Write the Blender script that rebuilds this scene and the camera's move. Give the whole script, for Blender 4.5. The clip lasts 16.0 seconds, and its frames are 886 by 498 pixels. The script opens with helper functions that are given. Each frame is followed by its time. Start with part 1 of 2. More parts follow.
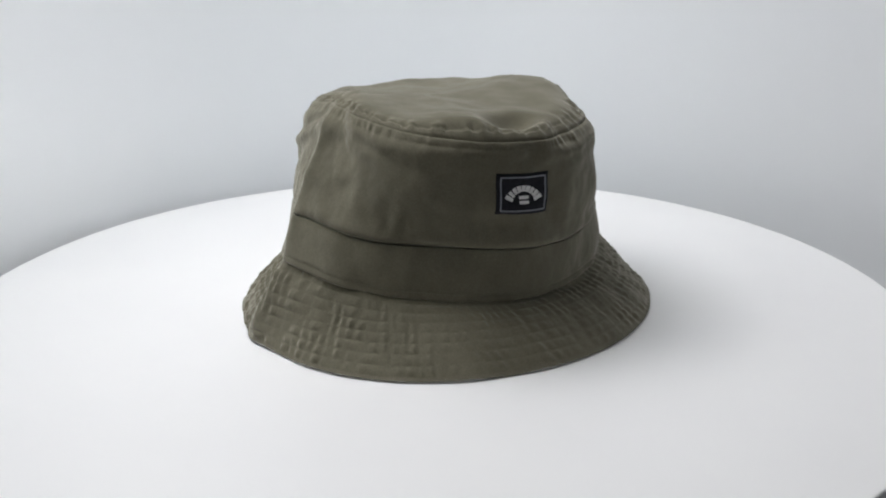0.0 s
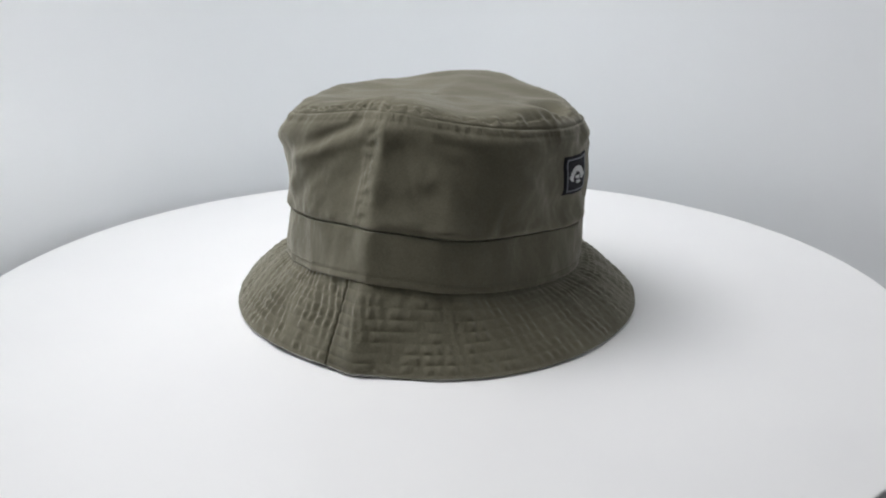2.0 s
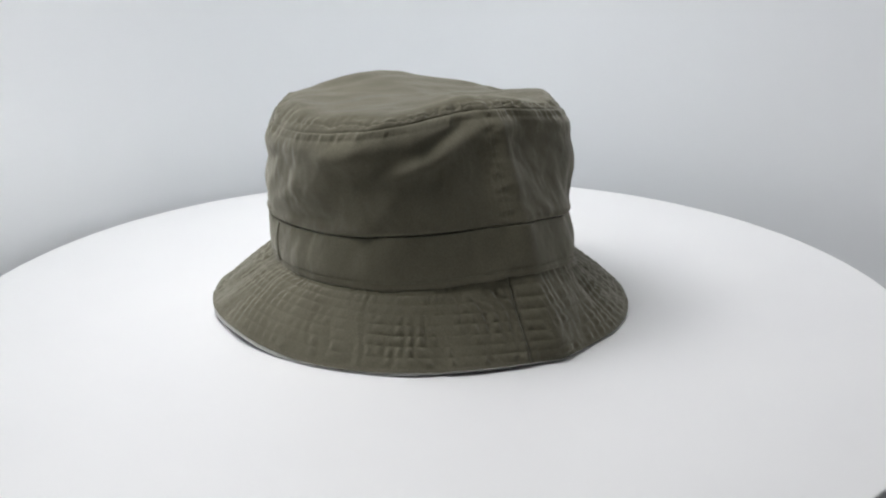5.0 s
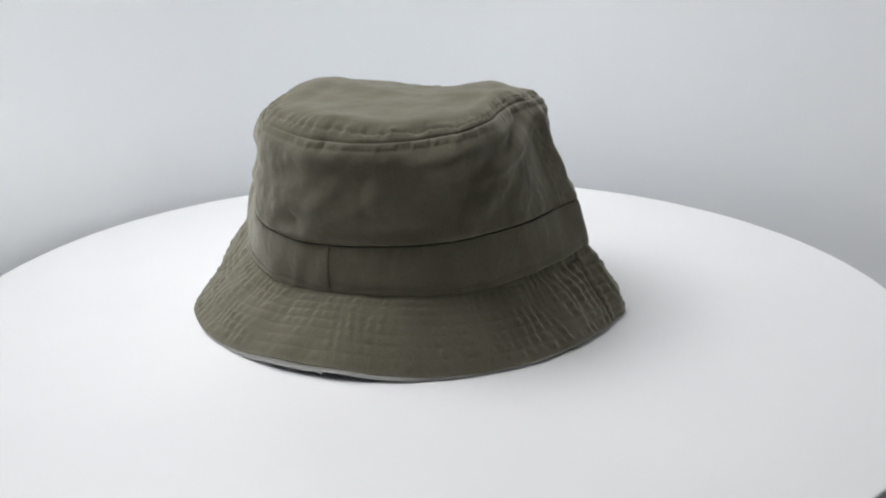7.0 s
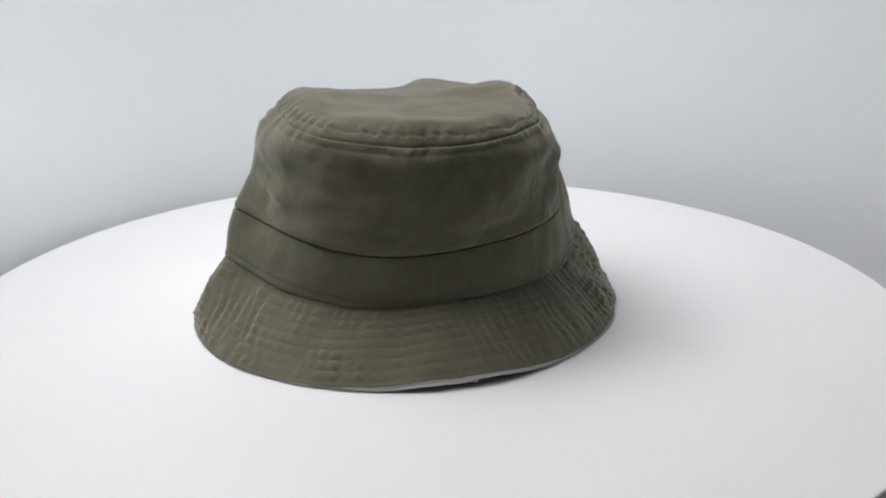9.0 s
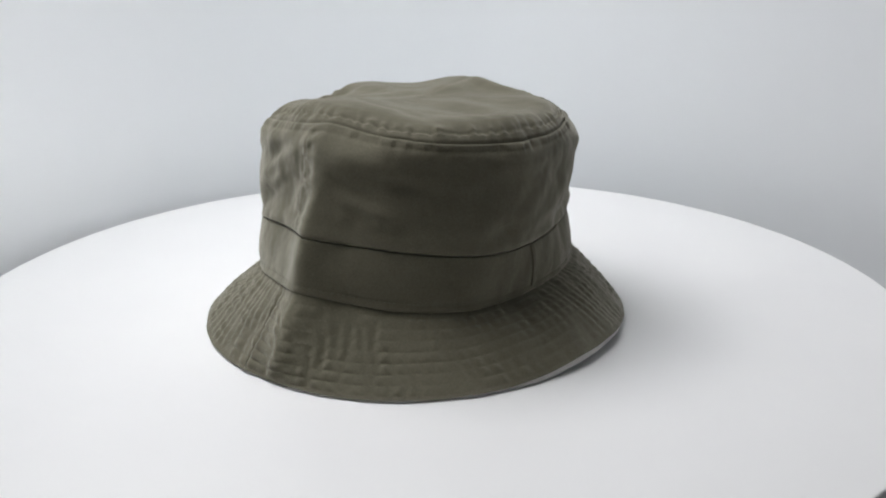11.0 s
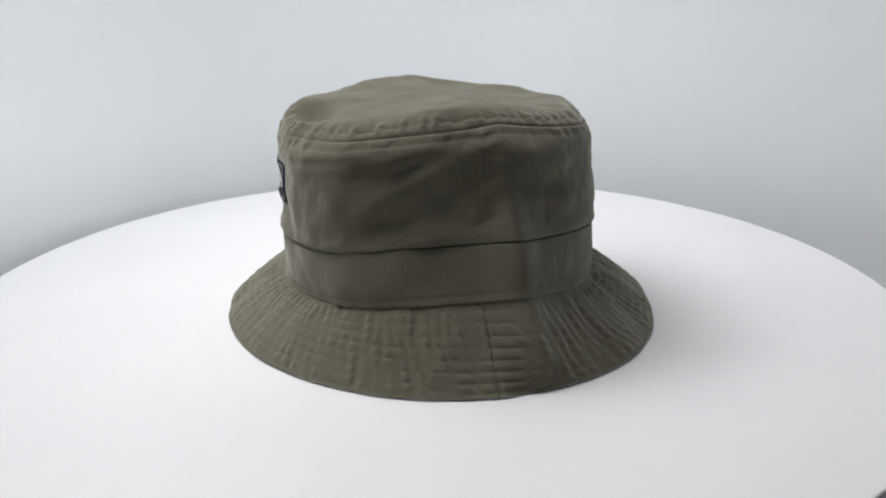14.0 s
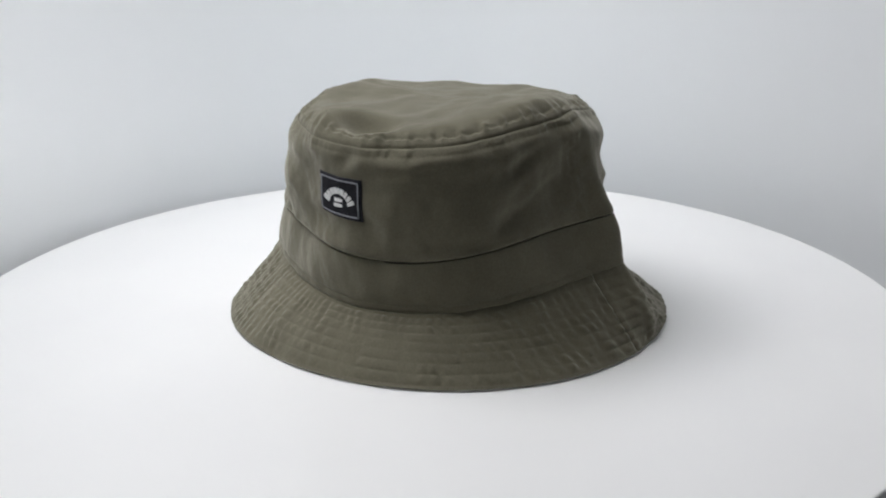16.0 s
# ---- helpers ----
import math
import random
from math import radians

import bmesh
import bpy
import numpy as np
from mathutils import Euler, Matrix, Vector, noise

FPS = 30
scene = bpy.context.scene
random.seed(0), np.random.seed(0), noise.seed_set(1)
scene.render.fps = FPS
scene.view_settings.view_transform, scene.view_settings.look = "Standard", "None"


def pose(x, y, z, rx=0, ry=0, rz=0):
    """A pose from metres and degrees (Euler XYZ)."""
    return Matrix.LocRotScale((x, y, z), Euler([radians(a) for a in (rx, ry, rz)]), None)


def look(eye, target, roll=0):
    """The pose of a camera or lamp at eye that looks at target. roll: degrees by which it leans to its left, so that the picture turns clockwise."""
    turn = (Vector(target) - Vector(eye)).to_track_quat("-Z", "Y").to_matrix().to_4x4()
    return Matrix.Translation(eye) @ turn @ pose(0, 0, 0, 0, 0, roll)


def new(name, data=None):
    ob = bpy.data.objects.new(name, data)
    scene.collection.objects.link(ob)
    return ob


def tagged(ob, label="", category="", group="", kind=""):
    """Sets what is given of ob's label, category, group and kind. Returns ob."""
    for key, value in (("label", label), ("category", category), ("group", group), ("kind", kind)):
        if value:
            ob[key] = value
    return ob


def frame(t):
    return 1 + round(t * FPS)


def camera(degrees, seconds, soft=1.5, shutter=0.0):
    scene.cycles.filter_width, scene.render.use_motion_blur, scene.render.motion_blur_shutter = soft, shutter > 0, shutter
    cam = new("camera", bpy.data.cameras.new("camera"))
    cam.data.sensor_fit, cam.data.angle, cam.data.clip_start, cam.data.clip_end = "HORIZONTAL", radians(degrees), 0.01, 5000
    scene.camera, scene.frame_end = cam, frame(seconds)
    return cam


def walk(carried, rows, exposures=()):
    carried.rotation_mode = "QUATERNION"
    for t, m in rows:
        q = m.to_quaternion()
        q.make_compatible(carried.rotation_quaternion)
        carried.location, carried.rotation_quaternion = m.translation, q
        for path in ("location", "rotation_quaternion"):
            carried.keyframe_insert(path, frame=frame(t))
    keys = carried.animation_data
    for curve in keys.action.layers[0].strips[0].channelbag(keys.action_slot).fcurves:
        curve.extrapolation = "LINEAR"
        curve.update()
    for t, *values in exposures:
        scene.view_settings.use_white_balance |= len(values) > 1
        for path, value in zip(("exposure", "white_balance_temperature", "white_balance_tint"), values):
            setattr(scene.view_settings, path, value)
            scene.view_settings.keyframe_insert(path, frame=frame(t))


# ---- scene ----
import functools

cam = camera(52.26, 16.0, soft=2.0)
EYE = Vector((0.0000, -0.6000, 0.2325))
AIM = EYE + Vector((0.01503, 0.94826, -0.31714))
STAND = look(EYE, AIM, -0.325)
walk(cam, [(0.0, STAND), (16.0, STAND)], exposures=[(0.0, 0.0), (16.0, 0.0)])

DISC_R = 0.3252
# seconds and degrees turned by the turntable
TURN = [(0, 0.0), (1, 18.1), (2, 36.3), (3, 54.6), (4, 72.9), (5, 91.3), (6, 109.8), (7, 128.3), (8, 146.8), (9, 165.4), (10, 183.9), (11, 202.5), (12, 221.1), (13, 239.7), (14, 258.3), (15, 276.9), (16, 295.4)]

# ---- world and lights ----
world = bpy.data.worlds.new("studio_world")
world.use_nodes = True
world.node_tree.nodes["Background"].inputs[0].default_value = (0.80, 0.90, 1.0, 1)
world.node_tree.nodes["Background"].inputs[1].default_value = 0.1
scene.world = world


def area_lamp(name, eye, target, width, height, power, colour):
    lamp = bpy.data.lights.new(name, "AREA")
    lamp.shape, lamp.size, lamp.size_y, lamp.energy, lamp.color = "RECTANGLE", width, height, power, colour
    ob = new(name, lamp)
    ob.matrix_world = look(eye, target)
    return tagged(ob, "white studio softbox lamp, out of view round the turntable", "lamp")


area_lamp("softbox_panel", (-0.35, 0.08, 0.90), (-0.16, 0.0, 0.0), 0.6, 0.6, 8.9, (0.975, 0.98, 1.0))
area_lamp("softbox_key", (-0.60, 0.02, 0.72), (-0.05, 0.0, 0.04), 0.34, 0.40, 1.8, (1.0, 0.985, 0.985))
# four unseen fills added outside the thin backdrop; they brighten it from behind
area_lamp("fill_side", (-0.85, 0.50, 0.10), (-0.25, 0.22, 0.08), 0.8, 0.36, 9.6, (0.99, 0.99, 0.99))
area_lamp("fill_side", (0.85, 0.50, 0.10), (0.25, 0.22, 0.08), 0.8, 0.36, 0.9, (0.97, 0.985, 1.0))
# added to lift the left side of the hat through the sheet
area_lamp("fill_side", (-0.82, -0.20, 0.20), (-0.20, -0.08, 0.09), 0.45, 0.36, 5.5, (0.99, 0.99, 0.99))
area_lamp("fill_back", (0.0, 1.15, 0.10), (0.0, 0.3, 0.08), 1.3, 0.36, 14.0, (0.90, 0.96, 1.0))


# ---- materials ----
def material(name, colour, rough=0.6, metal=0.0, specular=0.5):
    m = bpy.data.materials.new(name)
    m.use_nodes = True
    b = m.node_tree.nodes["Principled BSDF"]
    b.inputs["Base Color"].default_value = (*colour, 1)
    b.inputs["Roughness"].default_value = rough
    b.inputs["Metallic"].default_value = metal
    b.inputs["Specular IOR Level"].default_value = specular
    return m


def varied(m, low, high, scale, bump_scale, bump, detail=5.0, fine=0.0, fine_scale=0.0):
    """Colour drifts between low and high at one scale; relief at a finer one."""
    t = m.node_tree
    b = t.nodes["Principled BSDF"]
    at = t.nodes.new("ShaderNodeTexCoord")
    n = t.nodes.new("ShaderNodeTexNoise")
    n.inputs["Scale"].default_value, n.inputs["Detail"].default_value = scale, detail
    ramp = t.nodes.new("ShaderNodeValToRGB")
    ramp.color_ramp.elements[0].position, ramp.color_ramp.elements[1].position = 0.3, 0.7
    ramp.color_ramp.elements[0].color, ramp.color_ramp.elements[1].color = (*low, 1), (*high, 1)
    t.links.new(at.outputs["Object"], n.inputs["Vector"])
    t.links.new(n.outputs["Fac"], ramp.inputs["Fac"])
    colour = ramp.outputs["Color"]
    n2 = t.nodes.new("ShaderNodeTexNoise")
    n2.inputs["Scale"].default_value, n2.inputs["Detail"].default_value = bump_scale, 3.0
    t.links.new(at.outputs["Object"], n2.inputs["Vector"])
    if fine:
        # thread-scale mottling laid over the drift
        n3 = t.nodes.new("ShaderNodeTexNoise")
        n3.inputs["Scale"].default_value, n3.inputs["Detail"].default_value = fine_scale, 2.0
        t.links.new(at.outputs["Object"], n3.inputs["Vector"])
        mix = t.nodes.new("ShaderNodeMix")
        mix.data_type, mix.blend_type = "RGBA", "OVERLAY"
        mix.inputs["Factor"].default_value = fine
        t.links.new(colour, mix.inputs["A"])
        t.links.new(n3.outputs["Fac"], mix.inputs["B"])
        colour = mix.outputs["Result"]
    t.links.new(colour, b.inputs["Base Color"])
    bp = t.nodes.new("ShaderNodeBump")
    bp.inputs["Strength"].default_value, bp.inputs["Distance"].default_value = bump, 0.0005
    t.links.new(n2.outputs["Fac"], bp.inputs["Height"])
    t.links.new(bp.outputs["Normal"], b.inputs["Normal"])
    return m


TWILL = varied(material("olive_twill", (0.15, 0.14, 0.10), 0.85, specular=0.25), (0.110, 0.102, 0.0700), (0.141, 0.1305, 0.091), 28, 1400, 0.4, fine=0.25, fine_scale=900)
_cloth = TWILL.node_tree.nodes["Principled BSDF"].inputs
_cloth["Sheen Weight"].default_value, _cloth["Sheen Roughness"].default_value = 0.42, 0.45
_cloth["Sheen Tint"].default_value = (1.0, 0.97, 0.86, 1)
THREAD = varied(material("olive_thread", (0.19, 0.18, 0.13), 0.8, specular=0.2), (0.135, 0.126, 0.090), (0.168, 0.157, 0.114), 200, 2500, 0.4)
LINING = varied(material("pale_lining", (0.70, 0.69, 0.66), 0.9, specular=0.2), (0.66, 0.65, 0.62), (0.76, 0.75, 0.72), 60, 1400, 0.4)
PATCH = varied(material("black_weave", (0.012, 0.012, 0.016), 0.85, specular=0.25), (0.010, 0.010, 0.014), (0.022, 0.022, 0.028), 300, 2200, 0.6)
PATCH_LINE = varied(material("grey_weave", (0.24, 0.25, 0.28), 0.85), (0.20, 0.21, 0.24), (0.28, 0.29, 0.32), 300, 2200, 0.6)
PATCH_WHITE = varied(material("white_weave", (0.75, 0.75, 0.74), 0.85), (0.66, 0.66, 0.66), (0.80, 0.80, 0.80), 300, 2200, 0.6)
LABEL = varied(material("white_satin", (0.7, 0.7, 0.7), 0.5), (0.66, 0.66, 0.66), (0.74, 0.74, 0.73), 200, 1500, 0.3)
# black that stands for the shade in the gap under the lifted brim
GAP_SHADE = varied(material("gap_shade_black", (0.015, 0.015, 0.015), 0.5), (0.012, 0.012, 0.012), (0.02, 0.02, 0.02), 200, 1500, 0.3)
WHITE_BOARD = varied(material("white_board", (0.84, 0.84, 0.84), 0.42, specular=0.35), (0.825, 0.825, 0.828), (0.85, 0.85, 0.848), 9, 220, 0.03)
BACKDROP = varied(material("white_backdrop", (0.80, 0.81, 0.82), 0.85, specular=0.2), (0.785, 0.795, 0.81), (0.81, 0.818, 0.825), 3, 150, 0.05)
# the sheet is thin cloth and lets some light through
_t = BACKDROP.node_tree
_mix, _thin = _t.nodes.new("ShaderNodeMixShader"), _t.nodes.new("ShaderNodeBsdfTranslucent")
_thin.inputs["Color"].default_value = (0.88, 0.89, 0.90, 1)
_mix.inputs["Fac"].default_value = 0.35
_t.links.new(_t.nodes["Principled BSDF"].outputs["BSDF"], _mix.inputs[1])
_t.links.new(_thin.outputs["BSDF"], _mix.inputs[2])
_t.links.new(_mix.outputs["Shader"], _t.nodes["Material Output"].inputs["Surface"])
WALL = varied(material("studio_wall", (0.14, 0.14, 0.14), 0.9, specular=0.2), (0.13, 0.13, 0.13), (0.155, 0.155, 0.155), 3, 100, 0.2)
DARK_FLOOR = varied(material("dark_floor", (0.03, 0.03, 0.03), 0.6), (0.022, 0.022, 0.022), (0.04, 0.038, 0.036), 8, 100, 0.3)


# ---- mesh helpers ----
def part(name, bm, mat, parent=None, label="", smooth=True, solid=0.0):
    """Links a bmesh as one mesh object, under a thing or a part where one is given."""
    me = bpy.data.meshes.new(name)
    bmesh.ops.recalc_face_normals(bm, faces=bm.faces)
    bm.to_mesh(me)
    bm.free()
    if smooth:
        me.polygons.foreach_set("use_smooth", [True] * len(me.polygons))
    me.materials.append(mat)
    ob = new(name, me)
    ob.parent = parent
    if solid:
        mod = ob.modifiers.new("thickness", "SOLIDIFY")
        mod.thickness, mod.offset = solid, -1.0
    if label:
        tagged(ob, label)
    return ob


def sheet(rows, closed):
    """A bmesh of rows of points; closed: each row runs round into itself."""
    bm = bmesh.new()
    grid = [[bm.verts.new(p) for p in row] for row in rows]
    for a, b in zip(grid, grid[1:]):
        n = len(a)
        for i in range(n if closed else n - 1):
            j = (i + 1) % n
            bm.faces.new((a[i], a[j], b[j], b[i]))
    return bm


def box(bm, lo, hi):
    v = [bm.verts.new((x, y, z)) for x in (lo[0], hi[0]) for y in (lo[1], hi[1]) for z in (lo[2], hi[2])]
    for f in ((0, 1, 3, 2), (4, 6, 7, 5), (0, 4, 5, 1), (2, 3, 7, 6), (0, 2, 6, 4), (1, 5, 7, 3)):
        bm.faces.new([v[i] for i in f])


def turned(profile, n=160):
    """A body of revolution about z from (radius, height) pairs; a zero radius closes it."""
    bm = bmesh.new()
    rings = []
    for r, z in profile:
        if r < 1e-6:
            rings.append([bm.verts.new((0, 0, z))])
        else:
            rings.append([bm.verts.new((r * math.cos(2 * math.pi * i / n), r * math.sin(2 * math.pi * i / n), z)) for i in range(n)])
    for a, b in zip(rings, rings[1:]):
        for i in range(n):
            j = (i + 1) % n
            if len(a) == 1:
                bm.faces.new((a[0], b[i], b[j]))
            elif len(b) == 1:
                bm.faces.new((a[i], a[j], b[0]))
            else:
                bm.faces.new((a[i], a[j], b[j], b[i]))
    return bm


# ---- the studio ----
FLOOR_Z = -0.08
SAG = 0.0025


def slab(name, lo, hi, mat, label, category):
    bm = bmesh.new()
    box(bm, lo, hi)
    return tagged(part(name, bm, mat, smooth=False), label, category, kind="structure")


slab("floor", (-1.5, -1.7, FLOOR_Z - 0.05), (1.5, 1.5, FLOOR_Z), DARK_FLOOR, "dark matte studio tabletop under the turntable", "floor")
slab("wall_north", (-1.5, 1.5, FLOOR_Z), (1.5, 1.6, 1.9), WALL, "plain grey studio wall", "wall")
slab("wall_south", (-1.5, -1.8, FLOOR_Z), (1.5, -1.7, 1.9), WALL, "plain grey studio wall", "wall")
slab("wall_west", (-1.6, -1.7, FLOOR_Z), (-1.5, 1.5, 1.9), WALL, "plain grey studio wall", "wall")
slab("wall_east", (1.5, -1.7, FLOOR_Z), (1.6, 1.5, 1.9), WALL, "plain grey studio wall", "wall")
slab("ceiling", (-1.6, -1.8, 1.9), (1.6, 1.6, 2.0), WALL, "plain grey studio ceiling", "ceiling")


def backdrop():
    """A white sheet bent in a half round behind the disc, its ends running forward."""
    rad, reach, high = DISC_R + 0.065, 0.30, 0.42
    line = [(-rad, -reach)]
    line += [(-rad * math.cos(a), rad * math.sin(a)) for a in np.linspace(0, math.pi, 97)]
    line += [(rad, -reach)]
    # the sheet sweeps from the tabletop up into the wall
    sweep = [(0.45, 0.002), (0.75, 0.002), (0.88, 0.004), (0.95, 0.012), (0.985, 0.03), (1.0, 0.055)]
    levels = [(k, FLOOR_Z + z) for k, z in sweep] + [(1.0, z) for z in np.linspace(FLOOR_Z + 0.09, high, 20)]
    ob = part("backdrop", sheet([[(x * k, y * k if y > 0 else y, z) for x, y in line] for k, z in levels], False), BACKDROP, solid=0.0012)
    ob.modifiers["thickness"].offset = 1.0
    return tagged(ob, "plain white curved studio backdrop behind the turntable", "backdrop", kind="structure")


backdrop()


def shade_board():
    """An added low board, out of view, that shades the foot of the sheet from behind."""
    r0, r1, top = DISC_R + 0.130, DISC_R + 0.142, -0.012
    inner, outer = ([(-r, -0.30)] + [(-r * math.cos(math.pi * i / 96), r * math.sin(math.pi * i / 96)) for i in range(97)] + [(r, -0.30)] for r in (r0, r1))
    rows = [[(x, y, z) for x, y in line] for line, z in ((inner, FLOOR_Z), (inner, top), (outer, top), (outer, FLOOR_Z))]
    return tagged(part("shade_board", sheet(rows, False), WALL, smooth=False), "low unseen grey board added to shade the foot of the backdrop", "board", kind="structure")


shade_board()


# ---- the turntable ----
def turntable():
    thing = tagged(new("turntable"), "round white rotating display turntable with a smooth matte top", "turntable")
    r, e, h = DISC_R, 0.0015, 0.016
    # the board sags a little under its own weight
    prof = [(0, -SAG)] + [(r * k, -SAG * (0.5 + 0.5 * math.cos(math.pi * max(0.0, (k - 0.56) / 0.43)))) for k in np.linspace(0.1, 0.99, 30)] + [(r - e, 0)]
    prof += [(r - e + e * math.sin(a), -e + e * math.cos(a)) for a in np.linspace(0.3, math.pi / 2, 5)]
    prof += [(r, -h + e), (r - e, -h), (0, -h)]
    part("disc", turned(prof, 256), WHITE_BOARD, thing, "glossy-edged white board disc")
    b = 0.15
    part("base", turned([(0, -h - 0.001), (b - 0.004, -h - 0.001), (b, -h - 0.005), (b, FLOOR_Z + 0.003), (b - 0.003, FLOOR_Z), (0, FLOOR_Z)], 96), DARK_FLOOR, thing, "dark round motor base")
    return thing


table = turntable()

# ---- the hat ----
# Rings round the hat, in millimetres from the turning axis: mean, cosine and sine terms of one to five or seven waves a turn, and the two pressed folds.
EDGE_R = (145.58, 13.02, 8.07, -1.26, 4.78, 0.50, 0.88, -0.47, -0.12, -0.41, -0.10, -4.68, 0.73)
EDGE_Z = (-3.71, -4.12, 5.06, 0.58, 0.68, 2.23, -0.77, 0.53, 1.12, -1.15, -0.18, -0.86, 0.51)
JOIN_R = (105.95, 8.83, 4.98, 1.93, 6.28, 0.78, -0.61, -1.45, -0.65, 0.51, 0.16, 0.22, -0.08, 0.13, -0.08, 17.34, 4.42)
JOIN_Z = (35.34, -3.63, 0.35, 2.95, 4.64, 1.19, 0.71, -0.73, 1.2, 0.15, -0.07, -0.12, -0.1, 0.07, 0.04, 6.22, 1.32)
BAND_R = (100.81, 10.12, 5.44, -0.35, 2.15, -0.0, -2.22, -0.26, -2.69, 0.46, 0.67, 1.37, -0.09, 0.26, -0.57, 20.69, 9.84)
BAND_Z = (65.94, -2.65, 0.39, 2.68, 4.3, 0.28, 1.04, -0.0, 0.44, 0.59, -0.05, 0.46, -0.15, 0.09, 0.18, 6.33, 2.05)
WALL_R = (99.33, 12.89, 7.73, -2.72, -3.05, -0.39, 0.85, 0.92, -3.29, -1.4, -0.9, 7.85, 10.77)
SEAM_R = (91.77, 15.65, 8.73, -5.71, -5.09, -0.46, 0.87, -0.62, -1.9, 0.31, 0.05, -1.57, 3.49)
SEAM_Z = (131.27, -2.80, -1.20, 2.49, 4.82, 0.02, 0.47, -0.14, 0.16, 0.11, -0.01, 3.61, 0.63)
TOP_Z = (137.99, -0.13, -0.59, 1.09, 3.13, 0.08, 0.55, -0.21, 0.83, 0.68, 0.32, 0.37, -1.81)
SEAM_A, SEAM_B = radians(25.2), radians(205.8)
FOLD_A, FOLD_B = radians(34.2), radians(213.7)


@functools.lru_cache(maxsize=None)
def ring(terms, a):
    v = terms[0]
    waves = (len(terms) - 3) // 2
    for k in range(1, waves + 1):
        v += terms[2 * k - 1] * math.cos(k * a) + terms[2 * k] * math.sin(k * a)
    for k, fold_at in ((-2, FOLD_A), (-1, FOLD_B)):
        v += terms[k] * math.exp((0.05 - math.hypot(off(a, fold_at), 0.05)) / 0.16)
    return v * 0.001


def off(a, b):
    """Signed angle from b to a."""
    return (a - b + math.pi) % (2 * math.pi) - math.pi


def corner(a):
    """A little more edge on the two pressed folds beside the seams."""
    return sum(h * math.exp((0.03 - math.hypot(off(a, f), 0.03)) / 0.06) for f, h in ((FOLD_A, 0.0013), (FOLD_B, 0.0017)))


def nz(x, y, z, seed=0.0):
    return noise.noise((x + seed, y + 1.7 * seed, z - seed))


def at(r, a, z):
    return Vector((r * math.cos(a), r * math.sin(a), z))


def brim_point(a, s, lift=0.0):
    """s: 0 at the outer edge, 1 at the crown."""
    re, ze, rj, zj = ring(EDGE_R, a) - 0.001, 0.0018 * math.log1p(math.exp(ring(EDGE_Z, a) / 0.0018)) + 0.0017 - SAG, ring(JOIN_R, a) - 0.0017, ring(JOIN_Z, a)
    c = s * (1 - s)
    r, z = re + (rj - re) * s, ze + (zj - ze) * s + (0.004 - 0.012 * math.cos(2 * (a - radians(36)))) * c  # hollow by the folds, full between them
    r += corner(a) * (2.2 - 1.2 * s)
    # the pressed folds run on down the brim
    r += 0.022 * c * sum(math.exp((0.04 - math.hypot(off(a, f), 0.04)) / 0.15) for f in (FOLD_A, FOLD_B))
    slope = Vector((zj - ze, 0, re - rj)).normalized()
    return at(r + slope.x * lift, a, z + slope.z * lift)


ROWS = 8


def quilt(a, s):
    """Relief of the stitched brim: puffed rows between the stitch lines, pleats gathered across them."""
    u = s * ROWS - 0.25
    row, f = math.floor(u), u - math.floor(u)
    x, y = math.cos(a), math.sin(a)
    near = sum(math.exp(-(off(a, t + 0.03) / 0.20) ** 2) for t in (SEAM_A, SEAM_B))
    side = sum(math.exp(-(off(a, t - 0.05) / 0.70) ** 2) for t in (SEAM_A, SEAM_B))
    # flat ladder of the seam allowance just past each seam
    ladder = sum(0.25 * (1 + math.tanh(off(a, t) / 0.008)) * (1 - math.tanh((off(a, t) - 0.095) / 0.012)) for t in (SEAM_A, SEAM_B))
    puff = abs(math.sin(math.pi * u)) ** 0.8
    rows = 0.00060 * (0.8 + 0.6 * nz(x * 3, y * 3, u * 0.4, 3.0) + 1.0 * ladder) * (puff - 1)
    # pleats near 6 mm wide that lean, wander and fade along the rows
    phase = 116 * a + 5 * nz(x * 3.5, y * 3.5, s * 1.4, 7.0) + 2.4 * nz(x * 6, y * 6, u * 0.38, 12.0) + 1.3 * u
    strength = min(1.5, max(0.05, 0.6 + 1.7 * nz(x * 8, y * 8, u * 0.45, 8.0)))
    cell = 0.00064 * math.sin(phase) * strength
    pucker = nz(x * 18, y * 18, u * 0.35) * 0.0015 + nz(x * 34, y * 34, u * 0.5, 2.0) * 0.0007
    amount = 0.46 + 0.45 * side + 0.08 * near + 0.25 * nz(x * 2.2, y * 2.2, s * 1.5, 9.0)
    big = nz(x * 7, y * 7, s * 1.6, 5.0) * 0.0013 + near * nz(x * 12, y * 12, s * 1.2, 6.0) * 0.0012
    edge = min(1.0, (1 - s) * 10) * min(1.0, s * 8 + 0.35)
    slit = sum(-deep * math.exp(-(off(a, t) / 0.0050) ** 2) + 0.0006 * math.exp(-((off(a, t) - 0.02) / 0.015) ** 2) for t, deep in ((SEAM_A, 0.0005), (SEAM_B, 0.0017)))
    return (rows + (0.15 + 0.95 * puff) * amount * (cell + pucker) * (1 - 0.85 * ladder)) * edge + big * min(1.0, (1 - s) * 7) + slit


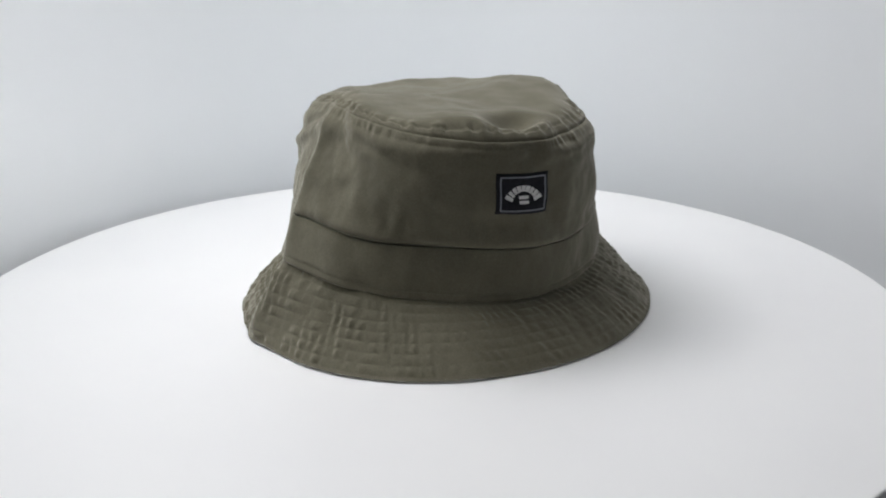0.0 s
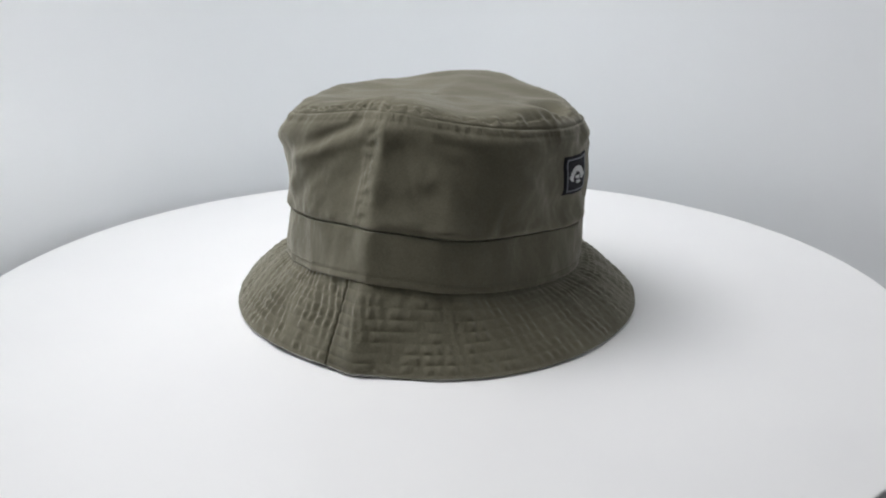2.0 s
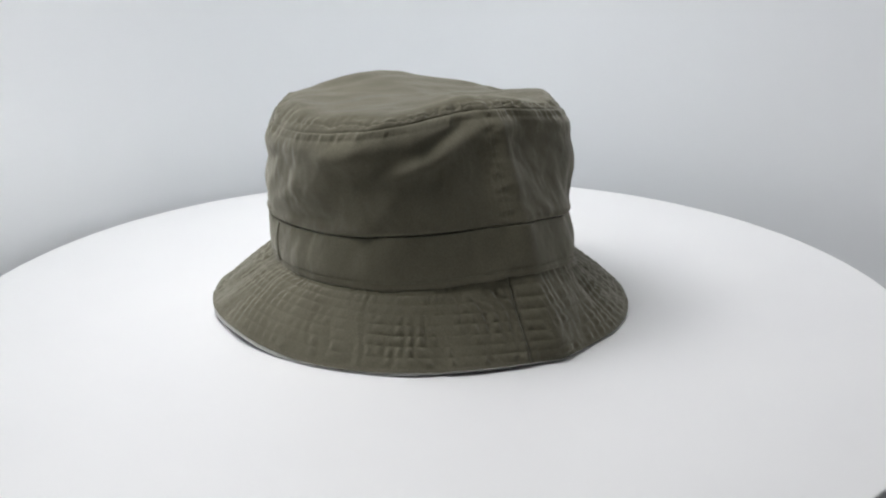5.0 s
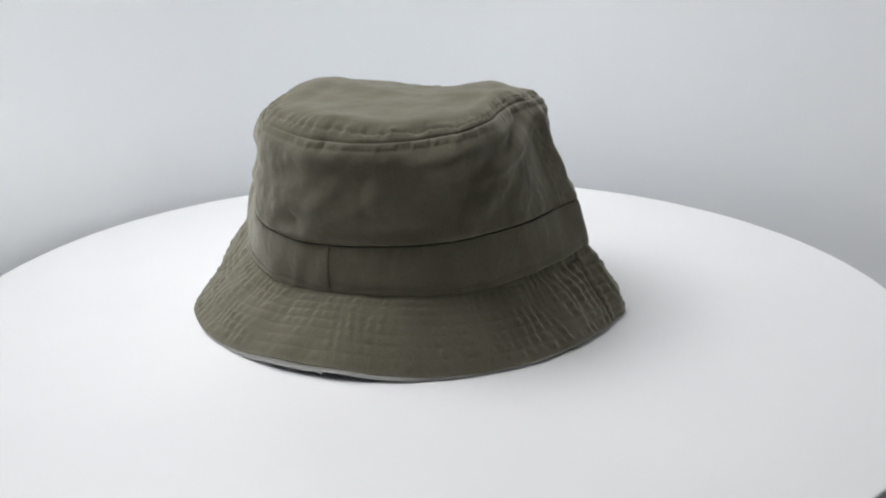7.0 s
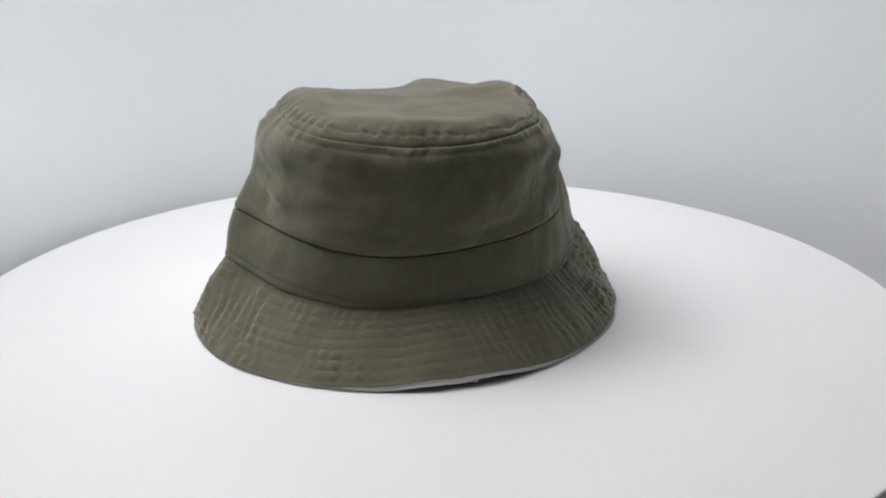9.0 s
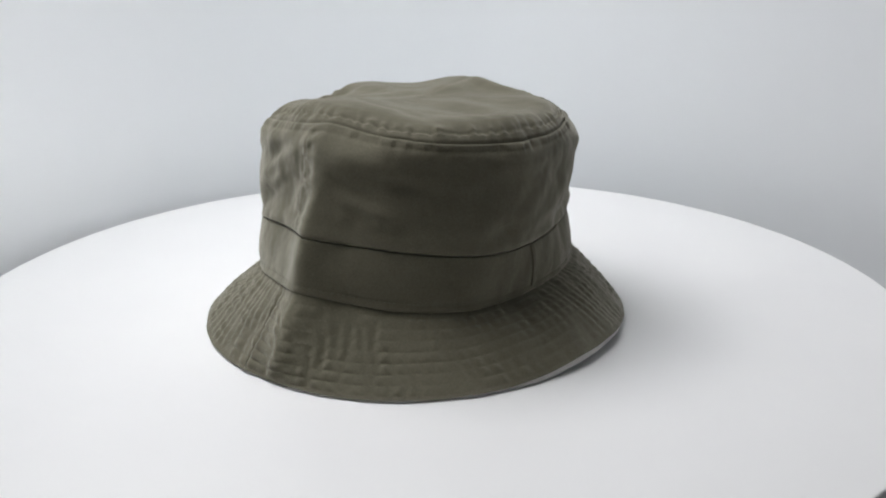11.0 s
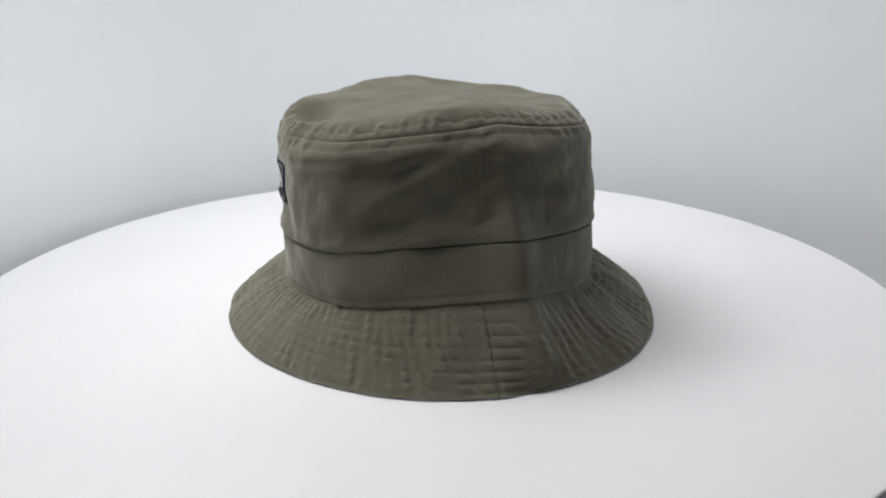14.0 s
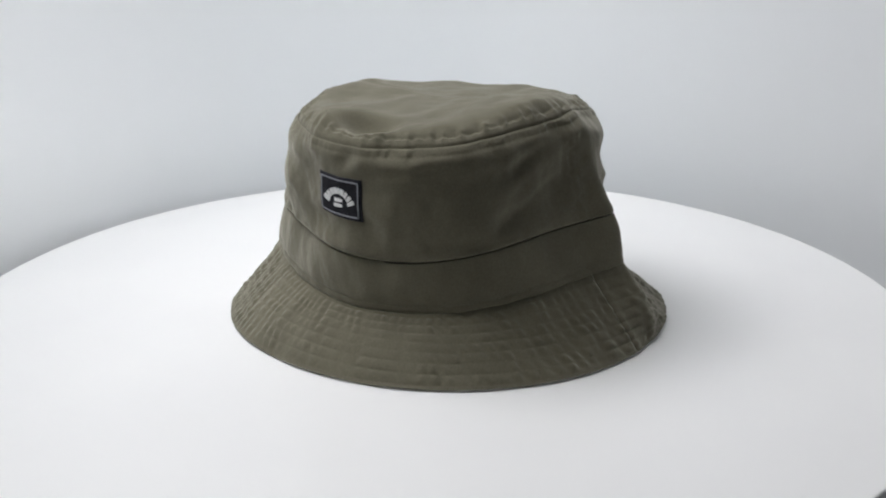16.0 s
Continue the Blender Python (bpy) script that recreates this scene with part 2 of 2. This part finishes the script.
def brim_half(hat, start, stop, name):
    n, m = 860, 116
    rows = []
    for j in range(m + 1):
        s = j / m
        rows.append([brim_point(a, s, quilt(a, s)) for a in np.linspace(start + 0.0010, stop, n)])
    # rounded hem, turned under
    hem = [[brim_point(a, 0.0, quilt(a, 0.0) - d) + at(o, a, 0) for a in np.linspace(start + 0.0010, stop, n)] for o, d in ((0.0002, 0.0012), (0.0006, 0.0009), (0.0008, 0.0005), (0.0005, 0.0001))]
    return part(name, sheet(hem + rows, False), TWILL, hat)


def lining_edge(a):
    """How far the lining peeps out below the hem, most where the brim lifts."""
    lift = math.exp(-(off(a, radians(128)) / 0.75) ** 4) + 0.5 * math.exp(-(off(a, radians(-35)) / 0.35) ** 2)
    lift += 0.45 * math.exp(-(off(a, radians(3)) / 0.35) ** 2)
    drop = math.exp(-(off(a, radians(101)) / 0.24) ** 4)
    return -0.016 - 0.034 * min(1.0, lift) - 0.022 * drop - 0.006 * nz(math.cos(a) * 12, math.sin(a) * 12, 0, 53.0)


def brim_lining(hat):
    n = 720
    angles = np.linspace(0, 2 * math.pi, n, endpoint=False)
    rows = []
    for k in np.linspace(0.0, 1.0, 31):
        rows.append([])
        for a in angles:
            s = lining_edge(a) * (1 - k) + k
            p = brim_point(a, max(s, 0.0), quilt(a, max(s, 0.0)) - 0.0013)
            if s < 0:
                # past the hem it hangs straight down
                p += at(0.0004 - 0.004 * s, a, 0.05 * s)
            p.z = max(p.z, 0.0004 - SAG)
            rows[-1].append(p)
    return part("brim_lining", sheet(rows, True), LINING, hat, "pale grey cotton brim lining", solid=0.0006)


def stitch_row(hat, place, length, steps, name, wide, high):
    """A row of thread dashes along place(k), k counting millimetres-long steps: centre, direction and outward normal."""
    verts, faces = [], []
    for k in range(steps):
        p, d, n = place(k)
        side = d.cross(n).normalized() * wide
        d, up = d.normalized() * length * 0.5, n.normalized() * high
        b = len(verts)
        verts += [p - d, p + d, p - d * 0.6 + side + up * 0.6, p + d * 0.6 + side + up * 0.6, p - d * 0.6 - side + up * 0.6, p + d * 0.6 - side + up * 0.6, p - d * 0.5 + up * 1.4, p + d * 0.5 + up * 1.4]
        faces += [(b, b + 2, b + 6), (b, b + 6, b + 4), (b + 1, b + 7, b + 3), (b + 1, b + 5, b + 7), (b + 2, b + 3, b + 7, b + 6), (b + 4, b + 6, b + 7, b + 5), (b, b + 4, b + 5, b + 1), (b, b + 1, b + 3, b + 2)]
    me = bpy.data.meshes.new(name)
    me.from_pydata([tuple(v) for v in verts], [], faces)
    me.materials.append(THREAD)
    ob = new(name, me)
    ob.parent = hat
    return tagged(ob, kind="stuff")


def brim_stitches(hat):
    for k in range(ROWS):
        s = (k + 0.25) / ROWS
        if s > 0.97:
            continue
        count = int(2 * math.pi * 0.135 / 0.0031)

        def place(i, s=s, count=count):
            a = 2 * math.pi * i / count
            p = brim_point(a, s, quilt(a, s) - 0.00010)
            d = brim_point(a + 0.01, s) - brim_point(a - 0.01, s)
            n = brim_point(a, s, 0.001) - brim_point(a, s)
            return p, d, n

        stitch_row(hat, place, 0.0020, count, "brim_stitching", 0.00022, 0.00014)


def band_point(a, s, lift=0.0):
    """s: 0 at the lower edge, 1 at the upper edge of the band."""
    rj, zj, rb, zb = ring(JOIN_R, a), ring(JOIN_Z, a), ring(BAND_R, a), ring(BAND_Z, a)
    r, z = rj + (rb - rj) * s, zj + (zb - zj) * s
    r += 0.004 * s * (1 - s) + corner(a) * 0.7 + lift
    r += 0.0016 * nz(math.cos(a) * 4, math.sin(a) * 4, s * 1.2, 3.0)
    r += 0.0010 * nz(math.cos(a) * 9 + s, math.sin(a) * 9, s * 1.5, 13.0) + 0.0002 * nz(math.cos(a) * 30, math.sin(a) * 30, s * 5.0, 14.0)
    return at(r, a, z)


BAND_JOIN = radians(101.0)


def band(hat):
    n = 720
    angles = np.linspace(0, 2 * math.pi, n, endpoint=False)
    # a rolled lower edge, standing proud of the brim, with a pressed line of stitching above it
    prof = [(0.05, -0.0016), (-0.020, -0.0010), (-0.030, -0.0002), (-0.022, 0.0004), (0.0, 0.0007)]
    prof += [(s, 0.0004 + 0.0004 * math.exp(-(s / 0.08) ** 2) - 0.0004 * math.exp(-((s - 0.125) / 0.028) ** 2)) for s in np.linspace(0.02, 0.97, 44)] + [(1.0, 0.0004), (1.005, -0.0004), (0.99, -0.0014)]
    ob = part("band", sheet([[band_point(a, s, l) for a in angles] for s, l in prof], True), TWILL, hat, "plain olive twill hat band")
    # the lapped end of the band
    rows = [[band_point(a, s, 0.0014 if 0 < i < 13 else 0.0002) for i, a in enumerate(np.linspace(BAND_JOIN + 0.05, BAND_JOIN + 0.085, 14))] for s in np.linspace(0.10, 0.985, 16)]
    part("band_lap", sheet(rows, False), TWILL, ob)
    count = 280

    def place(i):
        a = 2 * math.pi * i / count
        return band_point(a, 0.125, 0.0003), band_point(a + 0.01, 0.125) - band_point(a - 0.01, 0.125), at(1, a, 0)

    stitch_row(ob, place, 0.0021, count, "band_stitching", 0.0003, 0.0002)
    return ob


# pressed hollows and ridges of the crown: degrees, height share, half width in radians, half height, slope, depth in millimetres
FOLDS = [(187, 0.83, 0.21, 0.060, 0.32, -3.6), (178, 0.63, 0.30, 0.070, 0.34, 3.0), (176, 0.38, 0.16, 0.11, 0.9, -1.2),
         (163, 0.36, 0.06, 0.22, 0.0, 0.9), (157, 0.62, 0.14, 0.22, -0.8, -1.2), (174, 0.55, 0.08, 0.30, -1.5, 0.8),
         (92, 0.20, 0.10, 0.09, 0.3, -2.2), (112, 0.30, 0.16, 0.10, 0.5, 1.6), (132, 0.16, 0.18, 0.07, 0.0, -1.8),
         (258, 0.20, 0.05, 0.12, 1.6, 1.5), (236, 0.34, 0.10, 0.16, 0.5, -2.0), (222, 0.55, 0.08, 0.26, 1.0, 1.0), (228, 0.12, 0.06, 0.05, 0.0, 1.6),
         (244, 0.80, 0.22, 0.06, -0.15, -1.8), (212, 0.74, 0.08, 0.2, 0.0, -1.0), (66, 0.56, 0.26, 0.07, -0.25, -1.0), (64, 0.70, 0.28, 0.06, -0.2, 0.7),
         (50, 0.36, 0.20, 0.07, -0.35, 1.8), (10, 0.76, 0.20, 0.08, 0.5, -1.5), (5, 0.58, 0.20, 0.07, 0.6, 1.4), (12, 0.40, 0.14, 0.07, 0.6, -1.2),
         (352, 0.28, 0.10, 0.14, 0.3, 2.0), (340, 0.16, 0.10, 0.10, 0.0, -1.6), (330, 0.80, 0.30, 0.05, 0.1, -1.8), (20, 0.14, 0.08, 0.06, 0.0, 1.5),
         (305, 0.84, 0.10, 0.08, 0.5, -1.8), (290, 0.82, 0.30, 0.06, 0.0, -1.5), (322, 0.30, 0.05, 0.2, 0.9, 1.3),
         (50, 0.66, 0.28, 0.14, 0.0, 3.4), (150, 0.74, 0.26, 0.13, 0.0, 3.0), (3, 0.25, 0.25, 0.11, 0.0, -2.4), (293, 0.25, 0.22, 0.12, 0.0, -2.0),
         (266, 0.50, 0.22, 0.16, 0.0, 1.5), (130, 0.48, 0.22, 0.16, 0.0, 1.6)]


def fold(a, s):
    """Slack cloth of the crown: broad hollows, slanting creases, puckers under the top seam."""
    x, y = math.cos(a), math.sin(a)
    v = 0.0026 * nz(x * 2.6, y * 2.6, s * 1.8, 11.0)
    v += 0.0019 * nz(x * 5.5 + s * 1.5, y * 5.5, s * 3.2, 17.0)
    v += 0.0008 * nz(x * 9, y * 9, s * 6.0, 23.0)
    v += 0.0003 * nz(x * 22, y * 22, s * 12.0, 24.0)
    top = math.exp(-((0.955 - s) / 0.045) ** 2)
    v += top * (0.0015 * nz(x * 22, y * 22, s * 2.0, 29.0) + 0.0005 * nz(x * 50, y * 50, s * 3.0, 30.0)) * max(0.0, 0.7 + 1.6 * nz(x * 3, y * 3, 0.0, 33.0))
    v -= 0.0004 * math.exp(-((s - 0.925) / 0.016) ** 2)
    low = math.exp(-(s / 0.12) ** 2)
    v += low * 0.0011 * nz(x * 14, y * 14, s * 2.0, 31.0)
    seam = sum(math.exp(-(off(a, t + 0.05) / 0.08) ** 2) for t in (SEAM_A, SEAM_B))
    v += seam * (0.0014 * nz(x * 9, y * 9, s * 13.0, 37.0) + 0.0006 * nz(x * 20, y * 20, s * 20.0, 38.0))
    for deg, at_s, wide, tall, slope, deep in FOLDS:
        d = off(a, radians(deg))
        if abs(d) < 3 * wide:
            v += 0.001 * deep * math.exp(-(d / wide) ** 2 - ((s - at_s - slope * d) / tall) ** 2)
    return v


def crown_point(a, s, lift=0.0):
    """s: 0 at the band, 1 at the top seam."""
    rb, zb, rm, rs, zs = ring(BAND_R, a), ring(BAND_Z, a), ring(WALL_R, a), ring(SEAM_R, a), ring(SEAM_Z, a)
    r = rb * (1 - s) * (1 - 2 * s) + 4 * rm * s * (1 - s) + rs * s * (2 * s - 1)
    z = zb + (zs - zb) * s
    # the cloth bulges over the band's upper edge and rolls in under the top seam
    r += 0.0012 * math.exp(-((s - 0.05) / 0.07) ** 2) - 0.0022 * math.exp(-(s / 0.014) ** 2)
    r += 0.0034 * (math.exp(-((s - 0.84) / 0.13) ** 2) - 0.22 * s)
    # the cloth turns in and down to the seam
    r -= 0.0006 * math.exp(-((1 - s) / 0.012) ** 2)
    z -= 0.0006 * math.exp(-((1 - s) / 0.010) ** 2)
    r += corner(a) * (0.8 + 0.2 * s)
    return at(r + fold(a, s) * min(1.0, s * 14) + lift, a, z)


def seam_ridge(a):
    """Two rows of topstitching press the cloth either side of a side seam."""
    v = 0.0
    for t in (SEAM_A, SEAM_B):
        d = off(a, t) * 0.1
        v += 0.0005 * math.exp(-((d - 0.0022) / 0.0058) ** 4) - 0.0002 * math.exp(-((d - 0.0002) / 0.0012) ** 2) - 0.0002 * math.exp(-((d - 0.0045) / 0.0010) ** 2)
    return v


def crown_panel(hat, start, stop):
    n, m = 420, 96
    rows = []
    for j in range(-2, m + 1):
        s = max(0.0, j / m) - (0.12 if j == -2 else 0.0)
        rows.append([crown_point(a, s, seam_ridge(a) - (0.0, 0.0035, 0.006)[max(0, -j)]) for a in np.linspace(start, stop, n)])
    return part("crown_panel", sheet(rows, False), TWILL, hat)


def top_height(x, y):
    """Small folds of the flat top, with the pressed ridge between the two seams."""
    d, e = x * -math.sin(SEAM_A) + y * math.cos(SEAM_A), x * math.cos(SEAM_A) + y * math.sin(SEAM_A)
    ridge = 0.0016 * math.exp((0.004 - math.hypot(d, 0.004)) / 0.018)
    return ridge + 0.0015 * nz(e * 58, d * 13, 0, 45.0) + 0.0026 * nz(x * 18, y * 18, 0, 41.0) + 0.0016 * nz(x * 40, y * 40, 0, 43.0) + 0.0003 * nz(x * 110, y * 110, 0, 44.0)


# pinches in the top: degrees, share of the radius, half length along and across it, depth
DENTS = [(-52, 0.80, 0.0115, 0.0190, 0.0100)]


def crown_top(hat):
    n = 480
    angles = np.linspace(0, 2 * math.pi, n, endpoint=False)
    rows = []
    for q in np.concatenate([np.linspace(1.0, 0.86, 30), np.linspace(0.845, 0.02, 50)]):
        row = []
        for a in angles:
            base = crown_point(a, 1.0)
            r = math.hypot(base.x, base.y) * q
            rise = (ring(TOP_Z, a) - ring(SEAM_Z, a)) - 0.0004
            k = min(1.0, (1 - q) / 0.20)
            z = base.z + rise * (1 - (1 - k) ** 2.5) + 0.0032 * math.sqrt(max(0.0, 1 - q * q)) - 0.0023 * math.exp(-((1 - q) / 0.008) ** 2) - 0.0006 * math.exp(-((1 - q - 0.05) / 0.010) ** 2)
            z += (0.0006 + 0.0020 * math.exp(-(off(a, radians(182)) / 0.45) ** 2) + 0.0010 * math.exp(-(off(a, radians(76)) / 0.4) ** 2)) * math.exp(-((q - 0.82) / 0.11) ** 2)
            mean = 0.1380
            blend = min(1.0, q / 0.75)
            z = mean * (1 - blend) + z * blend if q < 0.75 else z
            x, y = r * math.cos(a), r * math.sin(a)
            z += top_height(x, y) * min(1.0, (1 - q) * 8)
            z += 0.0024 * nz(math.cos(a) * 21, math.sin(a) * 24, q * 6, 47.0) * math.exp(-((1 - q - 0.055) / 0.035) ** 2)
            for deg, at_q, long, wide, deep in DENTS:
                t = radians(deg)
                rt = math.hypot(*crown_point(t, 1.0).xy) * at_q
                along, across = x * math.cos(t) + y * math.sin(t) - rt, y * math.cos(t) - x * math.sin(t)
                z -= deep * math.exp(-((along / long) ** 2 + (across / wide) ** 2) ** 1.5) * min(1.0, (1 - q) * 12)
            row.append(Vector((x, y, z)))
        rows.append(row)
    bm = sheet(rows, True)
    bm.verts.ensure_lookup_table()
    bm.faces.new(bm.verts[-n:])
    ob = part("crown_top", bm, TWILL, hat)
    count = 240

    def place(i):
        a = 2 * math.pi * i / count
        p = rows[7][int(round(i * n / count)) % n]
        return p - Vector((0, 0, 0.00012)), rows[7][(int(round(i * n / count)) + 1) % n] - p, at(0.8, a, 1.0)

    stitch_row(ob, place, 0.0021, count, "top_stitching", 0.0003, 0.0002)
    return ob


def side_seams(hat):
    for t in (SEAM_A, SEAM_B):
        for d in (0.035, 0.062):

            def place(i, t=t, d=d):
                s = 0.06 + 0.9 * i / 22
                a = t + d
                return crown_point(a, s, seam_ridge(a) - 0.00012), crown_point(a, s + 0.02) - crown_point(a, s - 0.02), at(1, a, 0)

            stitch_row(hat, place, 0.0021, 22, "side_stitching", 0.0003, 0.00022)


PATCH_A, PATCH_S = radians(-56.8), 0.525


def patch_point(x, y, lift):
    """On the crown wall: x along it and y up it, from the patch's middle, in metres."""
    a = PATCH_A + x / 0.1015
    s = PATCH_S + y / 0.066
    return crown_point(a, s, lift)


def patch_shape(bm, outline, low, high):
    """A flat shape of the patch, from a convex ring of (x, y), raised from low to high."""
    bottom = [bm.verts.new(patch_point(x, y, low)) for x, y in outline]
    top = [bm.verts.new(patch_point(x, y, high)) for x, y in outline]
    bm.faces.new(top)
    for i in range(len(outline)):
        j = (i + 1) % len(outline)
        bm.faces.new((bottom[i], bottom[j], top[j], top[i]))


def patch(hat):
    w, h = 0.0173, 0.0125
    n = 24
    bm = sheet([[patch_point(-w + 2 * w * i / n, -h + 2 * h * j / n, 0.0010 if 0 < i < n and 0 < j < n else 0.0004) for i in range(n + 1)] for j in range(n + 1)], False)
    ob = part("logo_patch", bm, PATCH, hat, "black woven rectangular patch with a white arched mark", solid=0.0008)
    iw, ih, t = 0.0147, 0.0102, 0.00045
    for name, horizontal, k in (("border_line", True, 1), ("border_line", True, -1), ("border_line", False, 1), ("border_line", False, -1)):
        if horizontal:
            rows = [[patch_point(-iw + 2 * iw * i / 16, k * ih + e, 0.0013) for i in range(17)] for e in (-t, t)]
        else:
            rows = [[patch_point(k * iw + e, -ih + 2 * ih * i / 16, 0.0013) for i in range(17)] for e in (-t, t)]
        part(name, sheet(rows, False), PATCH_LINE, ob, solid=0.0004)
    # an arch of plain blocks over two bars
    for i in range(9):
        mid = radians(90 + 62 - 15.5 * i)
        c, s_ = math.cos(mid), math.sin(mid)
        half, tall = (0.00130, 0.00112, 0.00118, 0.00130, 0.00120)[i % 5], (0.0026, 0.0021, 0.0020, 0.0019, 0.0018, 0.0019, 0.0020, 0.0022, 0.0026)[i]
        bm = bmesh.new()
        patch_shape(bm, [(c * (0.0107 + v) - s_ * u, -0.0074 + s_ * (0.0107 + v) + c * u) for u, v in ((-half * 0.8, -tall), (half * 0.8, -tall), (half, 0.4 * tall), (half * 0.9, tall), (-half, tall), (-half, 0.4 * tall))], 0.0008, 0.0015)
        part("arch_block", bm, PATCH_WHITE, ob, smooth=False)
    for y in (-0.0020, -0.0050):
        bm = bmesh.new()
        patch_shape(bm, [(-0.0029, y - 0.0009), (0.0000, y - 0.0011), (0.0031, y - 0.0008), (0.0032, y + 0.0008), (0.0000, y + 0.0010), (-0.0031, y + 0.0008)], 0.0008, 0.0015)
        part("wave_bar", bm, PATCH_WHITE, ob, smooth=False)
    return ob


def label_and_gap(hat):
    """A folded white satin label sewn under the lifted brim, and a strip of shade."""
    # the black strip is shade in the gap, put in as a dark sheet
    for name, start, wide, mat, drop, label in (("white_label", 112.0, 0.030, LABEL, 0.0058, "white folded satin label"), ("gap_strip", 116.2, 0.032, GAP_SHADE, 0.0042, "black strip standing for the shaded gap under the brim")):
        a0 = radians(start)
        rows = []
        for j in range(6):
            v = j / 5
            rows.append([brim_point(a0 + wide * (i / 10) * 2, 0.02 + 0.03 * math.sin(v * math.pi), -0.0026) - Vector((0, 0, drop * v * (0.45 + 0.55 * i / 10 if name == "white_label" else 1 - 0.5 * i / 10))) for i in range(11)])
        part(name, sheet(rows, False), mat, hat, label, solid=0.0004)


def bucket_hat():
    hat = tagged(new("bucket_hat"), "olive green cotton bucket hat with a stitched brim and black patch", "hat")
    brim_half(hat, SEAM_A, SEAM_B, "brim_panel")
    brim_half(hat, SEAM_B, SEAM_A + 2 * math.pi, "brim_panel")
    brim_lining(hat)
    brim_stitches(hat)
    band(hat)
    crown_panel(hat, SEAM_A, SEAM_B)
    crown_panel(hat, SEAM_B, SEAM_A + 2 * math.pi)
    crown_top(hat)
    side_seams(hat)
    patch(hat)
    label_and_gap(hat)
    return hat


hat = bucket_hat()


def motions():
    rows = [(t, pose(0, 0, 0, 0, 0, turn)) for t, turn in TURN]
    walk(table, rows)
    walk(hat, rows)


motions()
